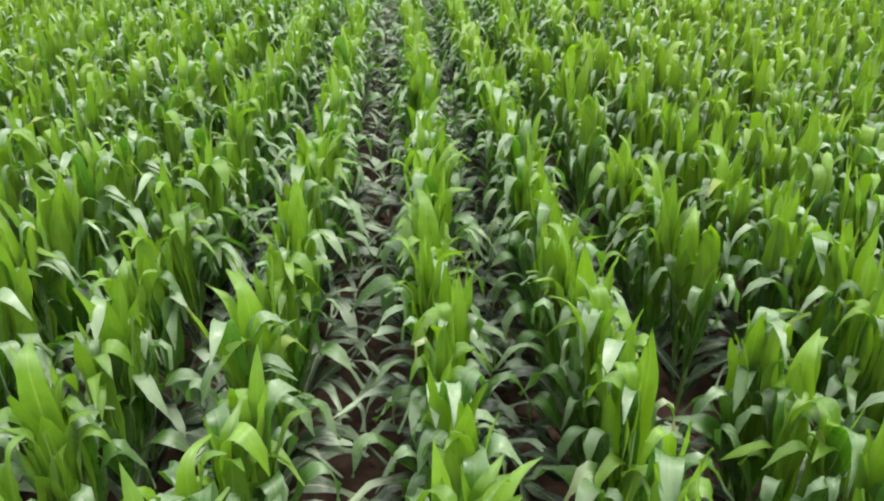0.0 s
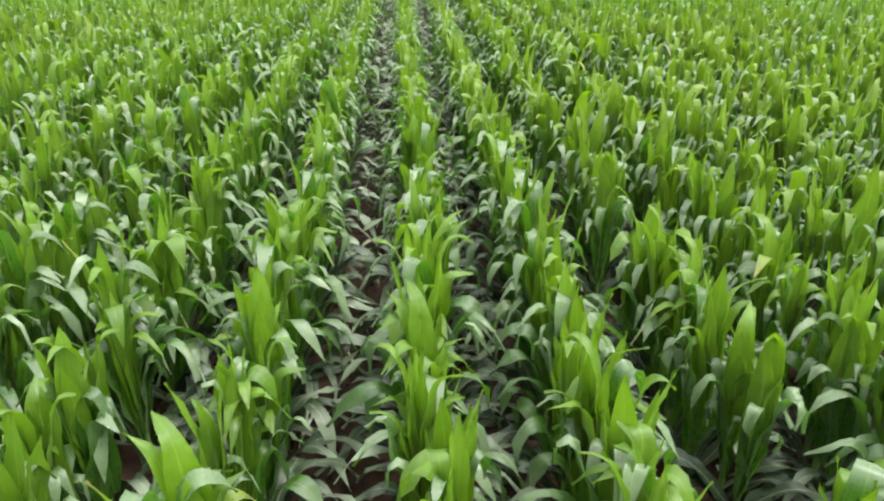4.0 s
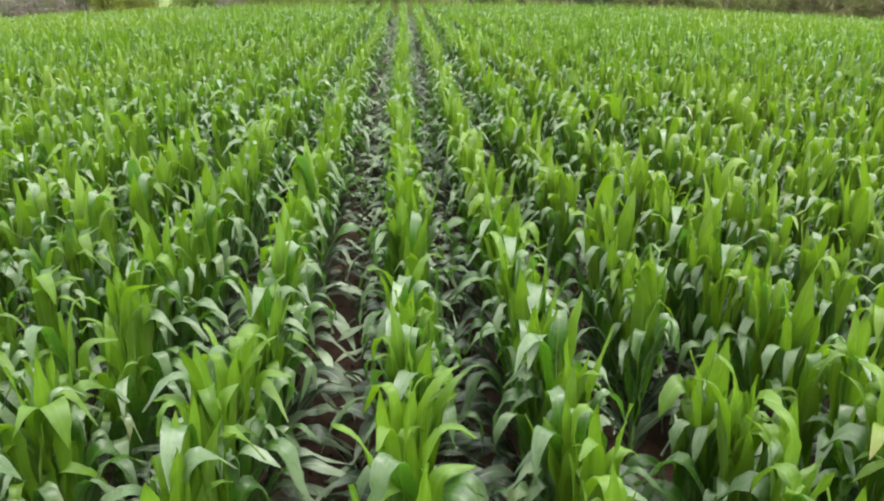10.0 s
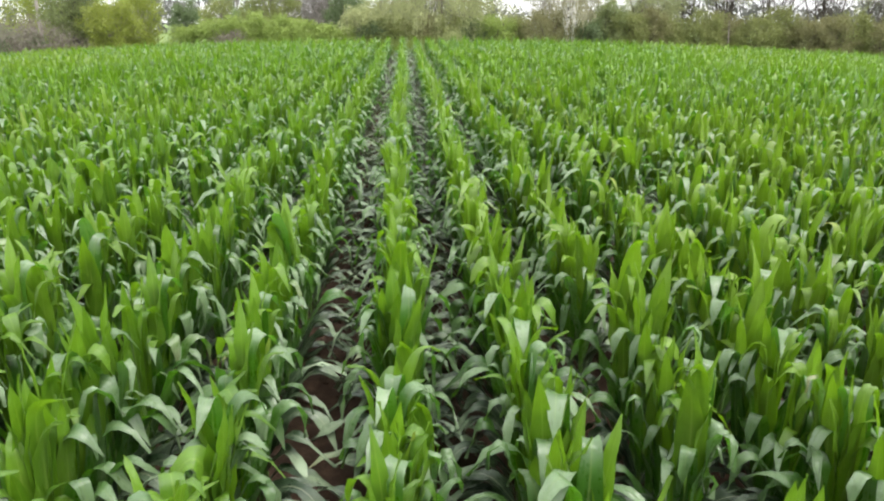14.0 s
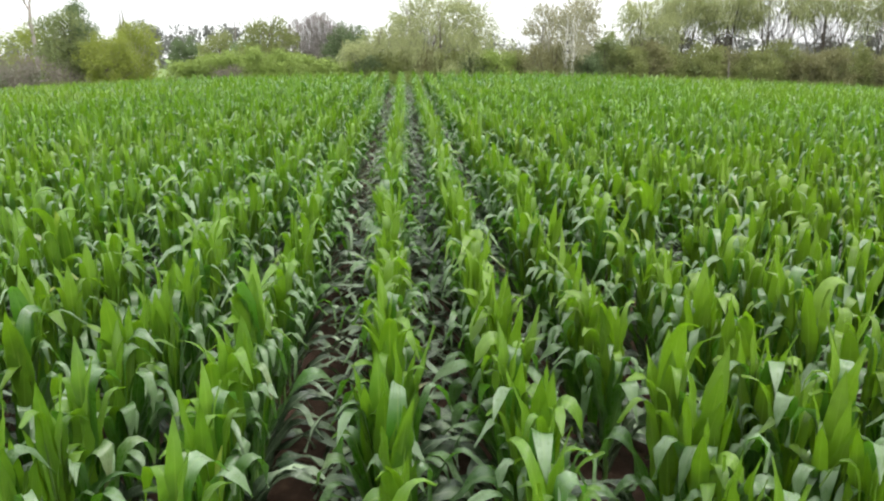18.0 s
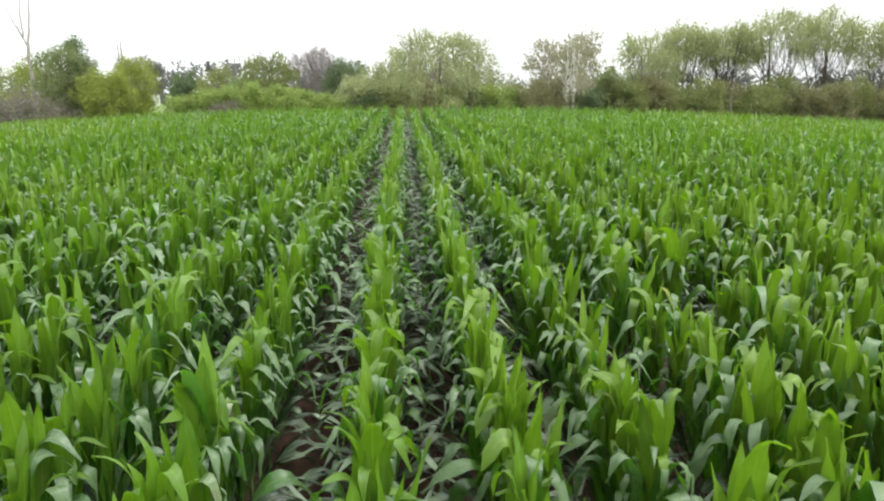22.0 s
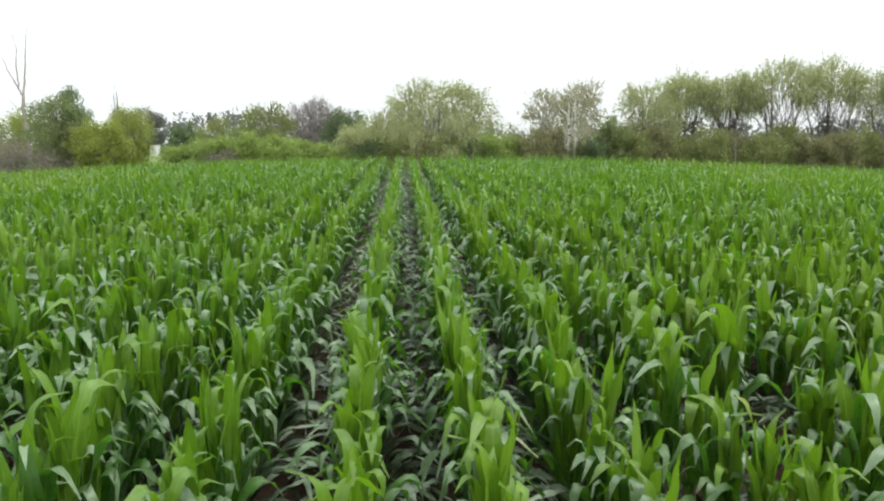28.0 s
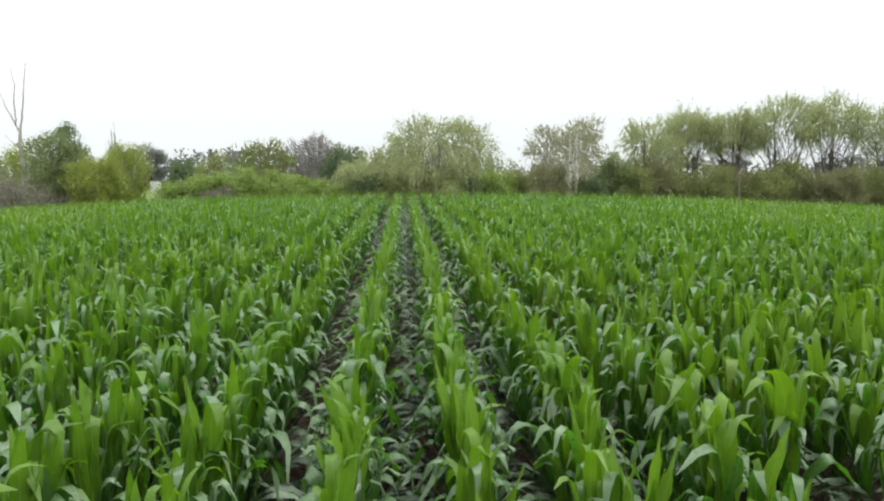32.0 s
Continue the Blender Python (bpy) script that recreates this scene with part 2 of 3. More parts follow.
def tube(points, radii, sides=6):
    """A tapered tube along a line of points: corners and faces."""
    points, radii = np.asarray(points, float), np.asarray(radii, float)
    way = np.gradient(points, axis=0)
    way /= np.linalg.norm(way, axis=1, keepdims=True) + 1e-9
    ref = np.where(np.abs(way[:, 2:3]) > 0.9, [[1.0, 0, 0]], [[0, 0, 1.0]])
    a = np.cross(way, ref)
    a /= np.linalg.norm(a, axis=1, keepdims=True) + 1e-9
    b = np.cross(way, a)
    ang = np.arange(sides) * 2 * np.pi / sides
    ring = a[:, None] * np.cos(ang)[None, :, None] + b[:, None] * np.sin(ang)[None, :, None]
    verts = (points[:, None] + ring * radii[:, None, None]).reshape(-1, 3)
    i, j = np.meshgrid(np.arange(len(points) - 1), np.arange(sides), indexing="ij")
    k = (j + 1) % sides
    quads = np.stack([i * sides + j, i * sides + k, (i + 1) * sides + k, (i + 1) * sides + j], -1).reshape(-1, 4)
    return verts, quads


def joined(pieces):
    verts, quads, n = [], [], 0
    for v, q in pieces:
        verts.append(v)
        quads.append(q + n)
        n += len(v)
    return np.concatenate(verts), np.concatenate(quads)


# ---- maize plants ----
def blade(rng, z0, azimuth, length, width, e0, e1, bend, sharp, fold, segs, across, lean=0.0, wavy=0.012):
    """One leaf blade: rises at e0 degrees, turns over at `bend` of its length to e1 degrees; a trough with a midrib and wavy margins."""
    # rings lie closer where the blade bends
    fine = np.linspace(0, 1, 201)
    dense = np.cumsum(1 + 3.0 * np.exp(-(((fine - bend) / (2.5 * sharp)) ** 2)))
    s = np.interp(np.linspace(0, 1, segs + 1), (dense - dense[0]) / (dense[-1] - dense[0]), fine)
    turn = 1 / (1 + np.exp(-(s - bend) / sharp))
    turn = (turn - turn[0]) / (turn[-1] - turn[0] + 1e-9)
    e = np.radians(e0 - (e0 - e1) * turn)
    ds = length * np.diff(s)
    em = (e[:-1] + e[1:]) / 2
    r = np.r_[0, np.cumsum(np.cos(em) * ds)] + 0.008
    z = z0 + np.r_[0, np.cumsum(np.sin(em) * ds)]
    az = azimuth + lean * s * s
    out = np.stack([np.cos(az), np.sin(az), 0 * az], -1)
    side = np.stack([-np.sin(az), np.cos(az), 0 * az], -1)
    mid = np.stack([r * np.cos(az), r * np.sin(az), z], -1)
    nrm = -np.sin(e)[:, None] * out + np.cos(e)[:, None] * np.array([0, 0, 1.0])
    w = width * (0.45 + 0.55 * smoothstep(s / 0.35)) * np.clip(1 - s ** 2.8, 0, 1) ** 0.9 + 0.002
    c = np.linspace(-1, 1, across + 1)
    f = np.radians(fold) * (1 - 0.75 * s)
    twist = rng.normal(0, 0.30) * s
    ph = rng.uniform(0, 6.28, 2)
    verts = np.empty((segs + 1, across + 1, 3))
    for j, cj in enumerate(c):
        wave = wavy * np.sin(s * rng.uniform(16, 20) + ph[0 if cj < 0 else 1]) * abs(cj) ** 2 * smoothstep(s / 0.2)
        offs = side * (cj * w / 2 * np.cos(f))[:, None] + nrm * (abs(cj) * w / 2 * np.sin(f) + wave + cj * w / 2 * np.sin(twist))[:, None]
        verts[:, j] = mid + offs
    i, j = np.meshgrid(np.arange(segs), np.arange(across), indexing="ij")
    n = across + 1
    quads = np.stack([i * n + j, i * n + j + 1, (i + 1) * n + j + 1, (i + 1) * n + j], -1).reshape(-1, 4)
    uv = np.stack(np.broadcast_arrays((c[None] + 1) / 2, s[:, None]), -1).reshape(-1, 2)
    return verts.reshape(-1, 3), quads, uv


def plant_blades(rng, detail):
    """The blades of one plant, lowest first: (kind, corners, faces, uv). kind 0: young, 1: grown, 2: low."""
    segs, across, count = {3: (9, 4, 19), 2: (7, 2, 18), 1: (6, 2, 13), 0: (4, 1, 13), -1: (4, 1, 7)}[detail]
    facing = rng.normal(0, 0.35)
    found = []
    for i in range(count):
        u = (i + 0.5) / count
        az = np.pi * (i % 2) + rng.normal(0, 0.3)
        z0 = 0.07 + 0.62 * u + rng.normal(0, 0.012)
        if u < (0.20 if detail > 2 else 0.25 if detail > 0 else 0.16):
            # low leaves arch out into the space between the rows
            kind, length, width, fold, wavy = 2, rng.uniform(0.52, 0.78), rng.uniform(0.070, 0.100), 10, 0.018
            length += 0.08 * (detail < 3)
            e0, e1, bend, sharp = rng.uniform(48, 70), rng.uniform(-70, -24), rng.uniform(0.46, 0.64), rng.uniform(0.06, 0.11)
        elif u < (0.49 if detail > 2 else 0.50 if detail > 0 else 0.42 if detail == 0 else 0.30):
            # grown leaves rise steeply and fold over near the top
            kind, length, width, fold, wavy = 1, rng.uniform(0.60, 0.86), rng.uniform(0.085, 0.130), 13, 0.017
            az += facing + rng.normal(0, 0.6)
            if rng.random() < 0.7:
                e0, e1, bend, sharp = rng.uniform(76, 88), rng.uniform(-115, -50), rng.uniform(0.68, 0.90), rng.uniform(0.014, 0.03)
            else:
                e0, e1, bend, sharp = rng.uniform(62, 77), rng.uniform(-90, -50), rng.uniform(0.56, 0.76), rng.uniform(0.03, 0.06)
        else:
            # the whorl of young upright leaves
            kind, length, width, fold, wavy = 0, rng.uniform(0.46, 0.68), rng.uniform(0.085, 0.152), 15, 0.009
            az += rng.uniform(-1.6, 1.6)
            e0, e1, bend, sharp = rng.uniform(79, 91), rng.uniform(70, 91), rng.uniform(0.5, 0.8), rng.uniform(0.10, 0.2)
            chance = rng.random()
            if chance < 0.28:
                kind, e1, bend, sharp, length = int(rng.random() < 0.5), rng.uniform(-95, -40), rng.uniform(0.66, 0.82), 0.03, length + 0.10
            elif chance < 0.52:
                # only the tip nods over
                e1, bend, sharp, length = rng.uniform(-60, 40), rng.uniform(0.80, 0.92), rng.uniform(0.025, 0.05), length + 0.05
        width *= {3: 0.92, 2: 0.83}.get(detail, 0.72)
        if kind == 2 and detail < 3:
            width *= 0.72
        v, q, uv = blade(rng, z0, az, length, width, e0, e1, bend, sharp, fold, segs, across, rng.normal(0, 0.25), wavy)
        found.append((kind, v, q, uv))
    return found


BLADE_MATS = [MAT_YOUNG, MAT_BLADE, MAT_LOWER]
BLADE_NAMES = ["young_leaf", "leaf", "lower_leaf"]


def stalk_arrays(rng, sides=6):
    z = np.array([-0.03, 0.12, 0.28, 0.45, 0.62, 0.80, 0.98])
    off = np.cumsum(rng.normal(0, 0.004, (len(z), 2)), axis=0)
    r = np.array([0.016, 0.015, 0.0145, 0.0135, 0.012, 0.009, 0.003])
    return tube(np.c_[off, z], r, sides)


def maize_plant(seed):
    """A plant as a thing: a stalk and each leaf."""
    rng = np.random.default_rng(seed)
    root = new("maize_plant")
    tagged(root, "young green maize plant with arching ribbed leaves, rooted in soil", "maize plant", "maize plants in rows")
    v, q = stalk_arrays(rng)
    part("stalk", make_mesh("stalk", v, q, MAT_STALK), root)
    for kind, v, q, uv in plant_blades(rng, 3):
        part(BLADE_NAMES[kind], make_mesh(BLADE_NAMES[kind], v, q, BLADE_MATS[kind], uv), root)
    return root


ROW_STEP, ROW_A, ROW_L = 0.70, 0.0, -0.82
ROWS = [ROW_A + ROW_STEP * k for k in range(0, 50)] + [ROW_L - ROW_STEP * k for k in range(0, 42)]


def row_places(rng, x):
    """Where the plants of the row at x stand: an uneven step, a few gaps."""
    y = -4.5 + rng.uniform(0, 0.2)
    end = FIELD_END - 0.0009 * x * x + rng.normal(0, 0.15)
    while y < end:
        if rng.random() > 0.035:
            yield x + rng.normal(0, 0.024 if abs(x) < 1.0 else 0.042) + 0.03 * math.sin(y * 0.35 + x), y
        y += rng.uniform(0.125, 0.18) if y < 15 else rng.uniform(0.15, 0.21)


def sizes(rng, x, y):
    swell = noise.noise(Vector((x * 0.5, y * 0.4, 3.0))) * 0.09 + noise.noise(Vector((x * 0.12, y * 0.12, 7.0))) * 0.06
    far = float(smoothstep((y - 14) / 16))
    return 1.0 + swell * (1 - 0.75 * far) + rng.normal(0, 0.055 - 0.037 * far) + 0.04 * far + 0.07 * (1 - float(smoothstep((y - 2.5) / 4))) + 0.06 * float(smoothstep((y - 7) / 3) * (1 - smoothstep((y - 14) / 6)))


# plants that stand out above their neighbours
TALL = [(-0.9, 4.2), (1.4, 4.9), (0.7, 2.6), (-0.82, 7.3), (1.4, 6.4), (2.1, 7.4), (-1.6, 4.3), (0.0, 3.4), (1.4, 2.9), (-0.9, 2.3), (-1.5, 8.7), (0.0, 12.0), (1.4, 9.3)]
# bare spots where plants are missing
BARE = [(1.55, 6.75, 0.34), (1.43, 2.65, 0.26), (1.40, 4.80, 0.20), (-2.4, 9.6, 0.42), (2.6, 10.0, 0.42)]
place_rng = np.random.default_rng(11)
NEAR, BESIDE, MIDDLE, FAR, ASIDE = [], [], [], [], []
for row_x in sorted(ROWS, key=abs):
    for px, py in row_places(place_rng, row_x):
        if px < -(2.6 + 0.57 * (py + 1.2)) or px > 2.6 + 0.72 * (py + 1.2) or py < -2.0:
            if py < 12 and abs(px) < 10.5:
                ASIDE.append((px, py, float(ground_z(px, py)), 1.0 + 0.1 * math.sin(91 * px + 57 * py), px * 40 + py * 31))
            continue
        if any(math.hypot(px - bx, py - by) < br for bx, by, br in BARE):
            continue
        size, turn = sizes(place_rng, px, py), place_rng.normal(0, 0.25) + math.pi * int(place_rng.integers(0, 2))
        if any(abs(px - tx) < 0.12 and abs(py - ty) < 0.11 for tx, ty in TALL):
            size = max(size, 1.06) + 0.06
        spot = (px, py, float(ground_z(px, py)), size, turn)
        if 0.7 < py < 7.8 and -2.4 < px < 2.6 and abs(px) < 0.8 + 0.75 * py:
            NEAR.append(spot)
        elif py < 12.5 and abs(px) < 4.5:
            BESIDE.append(spot)
        elif py < 17:
            MIDDLE.append(spot)
        else:
            FAR.append(spot)


def planted(spots, detail, kinds, name, label, seed):
    """All plants of a distance joined into one piece of stuff."""
    rng = np.random.default_rng(seed)
    stock = []
    for _ in range(kinds):
        pieces = plant_blades(rng, detail)
        if detail > 0:
            pieces.append((3, *stalk_arrays(rng, 3), None))
        vs, qs, us, ms, n = [], [], [], [], 0
        for kind, v, q, uv in pieces:
            vs.append(v), qs.append(q + n), us.append(np.zeros((len(v), 2)) if uv is None else uv), ms.append(np.full(len(q), kind))
            n += len(v)
        stock.append((np.concatenate(vs), np.concatenate(qs), np.concatenate(us), np.concatenate(ms)))
    vs, qs, us, ms, n = [], [], [], [], 0
    for px, py, pz, size, turn in spots:
        v, q, uv, mm = stock[int(rng.integers(kinds))]
        c, s = math.cos(turn), math.sin(turn)
        tilt = rng.normal(0, 0.03, 2)
        x, y, z = v[:, 0] * size, v[:, 1] * size, v[:, 2] * size
        vs.append(np.stack([px + c * x - s * y + tilt[0] * z, py + s * x + c * y + tilt[1] * z, pz + z], -1))
        qs.append(q + n), us.append(uv), ms.append(mm)
        n += len(v)
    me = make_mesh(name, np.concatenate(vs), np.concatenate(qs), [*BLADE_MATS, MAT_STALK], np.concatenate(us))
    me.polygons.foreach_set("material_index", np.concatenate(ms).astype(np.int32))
    return tagged(new(name, me), label, "maize crop", kind="stuff")


# ---- ground ----
def ground():
    near_x = np.arange(-8, 8.01, 0.16)
    xs = np.r_[-900, -500, -260, -140, -80, np.arange(-50, -8.4, 2.0), near_x, np.arange(9, 51, 2.0), 80, 140, 260, 500, 900]
    near_y = np.arange(-3, 16, 0.22)
    ys = np.r_[-900, -400, -150, -60, -25, -10, -5, near_y, np.arange(16.5, 60, 1.0), 65, 75, 90, 120, 180, 300, 600, 1200, 2500]
    gx, gy = np.meshgrid(xs, ys)
    gz = ground_z(gx, gy)
    rng = np.random.default_rng(4)
    lump = (np.abs(gx) < 8) & (gy > -3) & (gy < 16)
    # low ridges along the plant rows, clods between them
    d = np.min(np.abs(gx[..., None] - np.array(ROWS)[None, None, :]), -1)
    gz += np.where(lump, 0.035 * np.exp(-((d / 0.14) ** 2)) + rng.normal(0, 0.012, gx.shape), 0)
    ny, nx = gx.shape
    i, j = np.meshgrid(np.arange(ny - 1), np.arange(nx - 1), indexing="ij")
    quads = np.stack([i * nx + j, i * nx + j + 1, (i + 1) * nx + j + 1, (i + 1) * nx + j], -1).reshape(-1, 4)
    me = make_mesh("ground", np.stack([gx, gy, gz], -1).reshape(-1, 3), quads, [MAT_SOIL, MAT_GRASS])
    cx, cy = (gx[:-1, :-1] + gx[1:, 1:]).ravel() / 2, (gy[:-1, :-1] + gy[1:, 1:]).ravel() / 2
    me.polygons.foreach_set("material_index", ((cy > FIELD_END + 0.5) | (cy < -25) | (np.abs(cx) > 60)).astype(np.int32))
    return tagged(new("ground", me), "reddish brown field soil with grass beyond the crop", "ground", kind="structure")


ground()


def clods():
    """Loose crumbs of soil between the rows."""
    rng = np.random.default_rng(15)
    n = 2600
    at = np.c_[rng.uniform(-2.6, 2.9, n), rng.uniform(0.4, 10.0, n)]
    size = 0.006 + 0.02 * rng.random(n) ** 2.5
    z = ground_z(at[:, 0], at[:, 1]) + 0.012
    unit = np.array([(1, 0, 0), (0, 1, 0), (-1, 0, 0), (0, -1, 0), (0, 0, 0.8), (0, 0, -0.8)], float)
    tri = np.array([(0, 1, 4), (1, 2, 4), (2, 3, 4), (3, 0, 4), (1, 0, 5), (2, 1, 5), (3, 2, 5), (0, 3, 5)])
    v = unit[None] * size[:, None, None] * rng.uniform(0.6, 1.4, (n, 6, 1)) + np.c_[at, z][:, None]
    q = (tri[None] + 6 * np.arange(n)[:, None, None]).reshape(-1, 3)
    ob = new("soil_clods", make_mesh("soil_clods", v.reshape(-1, 3), q, MAT_SOIL, smooth=False))
    tagged(ob, "loose reddish brown crumbs of soil between rows", "soil", kind="stuff")


clods()


# ---- trees and shrubs along the field's edge ----
def sliver_arrays(rng, at, along, size, slim):
    """One slim three-cornered leaf at each place, along its own direction."""
    count = len(at)
    a = along / (np.linalg.norm(along, axis=1, keepdims=True) + 1e-9)
    b = np.cross(a, rng.normal(0, 1, (count, 3)))
    b /= np.linalg.norm(b, axis=1, keepdims=True) + 1e-9
    ln = size * rng.uniform(0.6, 1.4, (count, 1))
    la, lb = a * ln / 2, b * ln * slim / 2
    return np.stack([at - la + lb, at - la - lb, at + la], 1).reshape(-1, 3), np.arange(count * 3).reshape(-1, 3)


def crown_arrays(rng, anchors, count, size, slim, jitter):
    """Many small leaves in rounded clumps about the anchors."""
    at = anchors[rng.integers(len(anchors), size=count)] + np.clip(rng.normal(0, 1, (count, 3)), -1.7, 1.7) * jitter
    return sliver_arrays(rng, at, rng.normal(0, 1, (count, 3)), size, slim)


def strand_arrays(rng, anchors, height, count, size, slim, droop):
    """Slim leaves strung along thin shoots: those high in the crown stand up and out, those lower down hang."""
    per = 8
    n = count // per
    foot = anchors[rng.integers(len(anchors), size=n)] + np.clip(rng.normal(0, 1, (n, 3)), -1.8, 1.8) * [0.30, 0.30, 0.22]
    high = smoothstep((foot[:, 2] / height - 0.55) / 0.4)[:, None]
    out = foot * [1, 1, 0]
    out = out / (np.linalg.norm(out, axis=1, keepdims=True) + 0.4) + rng.normal(0, 0.25, (n, 3)) * [1, 1, 0]
    length = rng.uniform(0.4, 0.85, (n, 1)) * (0.5 + droop)
    rise = 0.95 * high + 0.25 * (1 - high) + rng.normal(0, 0.15, (n, 1))
    fall = 0.35 * high + (0.5 + droop) * (1 - high)
    t = np.linspace(0.05, 1, per)[None, :, None] + rng.uniform(-0.06, 0.06, (n, per, 1))
    up = np.array([0, 0, 1.0])
    lg, o = length[:, None], out[:, None]
    at = foot[:, None] + lg * (o * 0.4 * t + up * (rise[:, None] * t - fall[:, None] * t * t))
    along = o * 0.4 + up * (rise[:, None] - 2 * fall[:, None] * t) + rng.normal(0, 0.4, (n, per, 3))
    return sliver_arrays(rng, at.reshape(-1, 3), along.reshape(-1, 3), size, slim)


def tree(name, label, category, x, y, top, width, leaf_mat, bark_mat, seed, stems=3, leaves=5000, low=0.12, droop=0.0, leaf=0.13, slim=0.5, spread=0.5, trunk=0.09, group="", depth=None, full=0.5):
    """A tree or shrub: tapered stems with limbs, and a lobed crown of many leaves. top: height over sea of its tip; full: the height at which it is widest."""
    rng = np.random.default_rng(seed)
    z0 = float(ground_z(x, y)) - 0.05
    h = top - z0
    root = new(name)
    root.location = (x, y, z0)
    tagged(root, label, category, group)
    width, depth, leaves = width * 1.15, (depth or width * 0.9) * 1.1, int(leaves * 2.3)
    # clumps of the crown inside a lobed dome
    lobes = rng.uniform(0, 6.28, 4)
    spots = []
    while len(spots) < max(45, leaves // 110):
        u, a = rng.uniform(low, 0.97), rng.uniform(0, 6.28)
        dome = math.sqrt(max(0.0, 1 - ((u - full) / (1.0 - full)) ** 2)) if u > full else 0.66 + 0.34 * (u - low) / max(0.05, full - low)
        lump = 1 + 0.16 * math.sin(3 * a + lobes[0] + 4 * u) + 0.12 * math.sin(5 * a + lobes[1] - 6 * u) + 0.10 * math.sin(9 * u + lobes[2])
        r = 0.5 * dome * lump * math.sqrt(rng.uniform(0.10, 1.0))
        if rng.random() < 0.25 + dome:
            spots.append((math.cos(a) * r * width, math.sin(a) * r * depth, u * h * (0.95 + 0.06 * math.sin(2 * a + lobes[3]))))
    spots = np.array(spots)
    # stems, and limbs from each stem to the clumps on its side
    angles = [2 * np.pi * (k + rng.uniform(-0.3, 0.3)) / stems for k in range(stems)]
    for k, ang in enumerate(angles):
        reach = spread * rng.uniform(0.35, 1.0) if stems > 1 else 0.06
        foot = np.array([math.cos(ang) * 0.07 * width, math.sin(ang) * 0.07 * depth, 0])
        head = np.array([math.cos(ang) * reach * width / 2, math.sin(ang) * reach * depth / 2, h * (rng.uniform(0.90, 0.97) - 0.42 * reach * reach)])
        s = np.linspace(0, 1, 8)[:, None]
        line = foot + (head - foot) * np.c_[s**1.3, s**1.3, s] + np.cumsum(rng.normal(0, 0.02 * h / 6, (8, 3)), axis=0) * [1, 1, 0]
        thick = trunk * (1.12 - np.linspace(0, 1, 8)) * rng.uniform(0.8, 1.1)
        limb_tubes = []
        for spot in spots[k::stems][:44]:
            u = min(0.93, max(0.08, spot[2] / h * 0.72 - 0.05 + rng.uniform(-0.06, 0.06)))
            i = min(int(u * 7), 6)
            start = line[i] + (line[i + 1] - line[i]) * (u * 7 - i)
            q = np.linspace(0, 1, 4)[:, None]
            limb = start + (spot - start) * np.c_[q**0.8, q**0.8, q**1.3] + rng.normal(0, 0.04, (4, 3)) * (q > 0)
            limb_tubes.append(tube(limb, trunk * (1.15 - u) * 0.28 * np.array([1, 0.65, 0.4, 0.15]) + 0.005, 3))
        if droop:
            # thin bare shoots that stand out of the crown
            for _ in range(3):
                foot_at = line[6]
                tip = np.array([foot_at[0], foot_at[1], h]) + rng.normal(0, 0.09, 3) * [width, depth, 2]
                limb_tubes.append(tube(np.stack([foot_at, (foot_at + tip) / 2 + rng.normal(0, 0.04, 3), tip]), [0.020, 0.014, 0.006], 3))
        stem = part("trunk" if stems == 1 else "stem", make_mesh("stem", *tube(line, thick, 6), bark_mat), root)
        part("branching", make_mesh("branching", *joined(limb_tubes), bark_mat), stem)
    if droop:
        v, q = strand_arrays(rng, spots, h, int(leaves * 1.45), leaf, slim, droop)
    else:
        v, q = crown_arrays(rng, spots, leaves, leaf * 0.9, slim * 1.1, 0.055 * (width + 1.2))
    v[:, 2] = np.maximum(v[:, 2], 0.05)
    part("crown", make_mesh("crown", v, q, leaf_mat, smooth=False), root)
    return root


WILLOWS, SHRUBS = "willows behind the field", "shrubs along the field edge"
tree("willow_tree", "broad pale olive-green willow with many stems and hanging twigs", "tree", 2.4, 52.5, 6.7, 8.0, LEAF_WILLOW, BARK_GREY, 21, stems=9, leaves=18000, low=0.10, droop=0.65, leaf=0.17, slim=0.22, spread=0.8, full=0.36, group=WILLOWS)
tree("willow_tree", "smaller pale green willow beside the broad willow", "tree", -0.9, 52.0, 4.9, 3.2, LEAF_WILLOW, BARK_GREY, 22, stems=5, leaves=5000, low=0.10, droop=0.5, leaf=0.16, slim=0.3, group=WILLOWS)
# the row of tall willows
for n_w, (wx, wy, wt_, ww, st) in enumerate([(17.0, 52.5, 6.5, 4.4, 5), (20.0, 54.0, 7.4, 3.6, 3), (22.4, 52.5, 7.1, 3.6, 4), (26.0, 52.5, 8.0, 5.2, 5), (29.9, 53.0, 8.2, 5.4, 6), (33.6, 52.5, 7.5, 4.8, 4), (37.8, 53.5, 7.6, 4.8, 4)]):
    tree("willow_tree", "tall pale olive willow in a row, sky showing between its stems", "tree", wx, wy, wt_, ww, LEAF_WILLOW, BARK_DARK, 40 + n_w, stems=st, leaves=6400 if n_w < 1 else 4800, low=0.40 if n_w < 1 else 0.71, droop=0.6, leaf=0.17, slim=0.22, spread=0.75, full=0.66 if n_w < 1 else 0.80, group=WILLOWS)
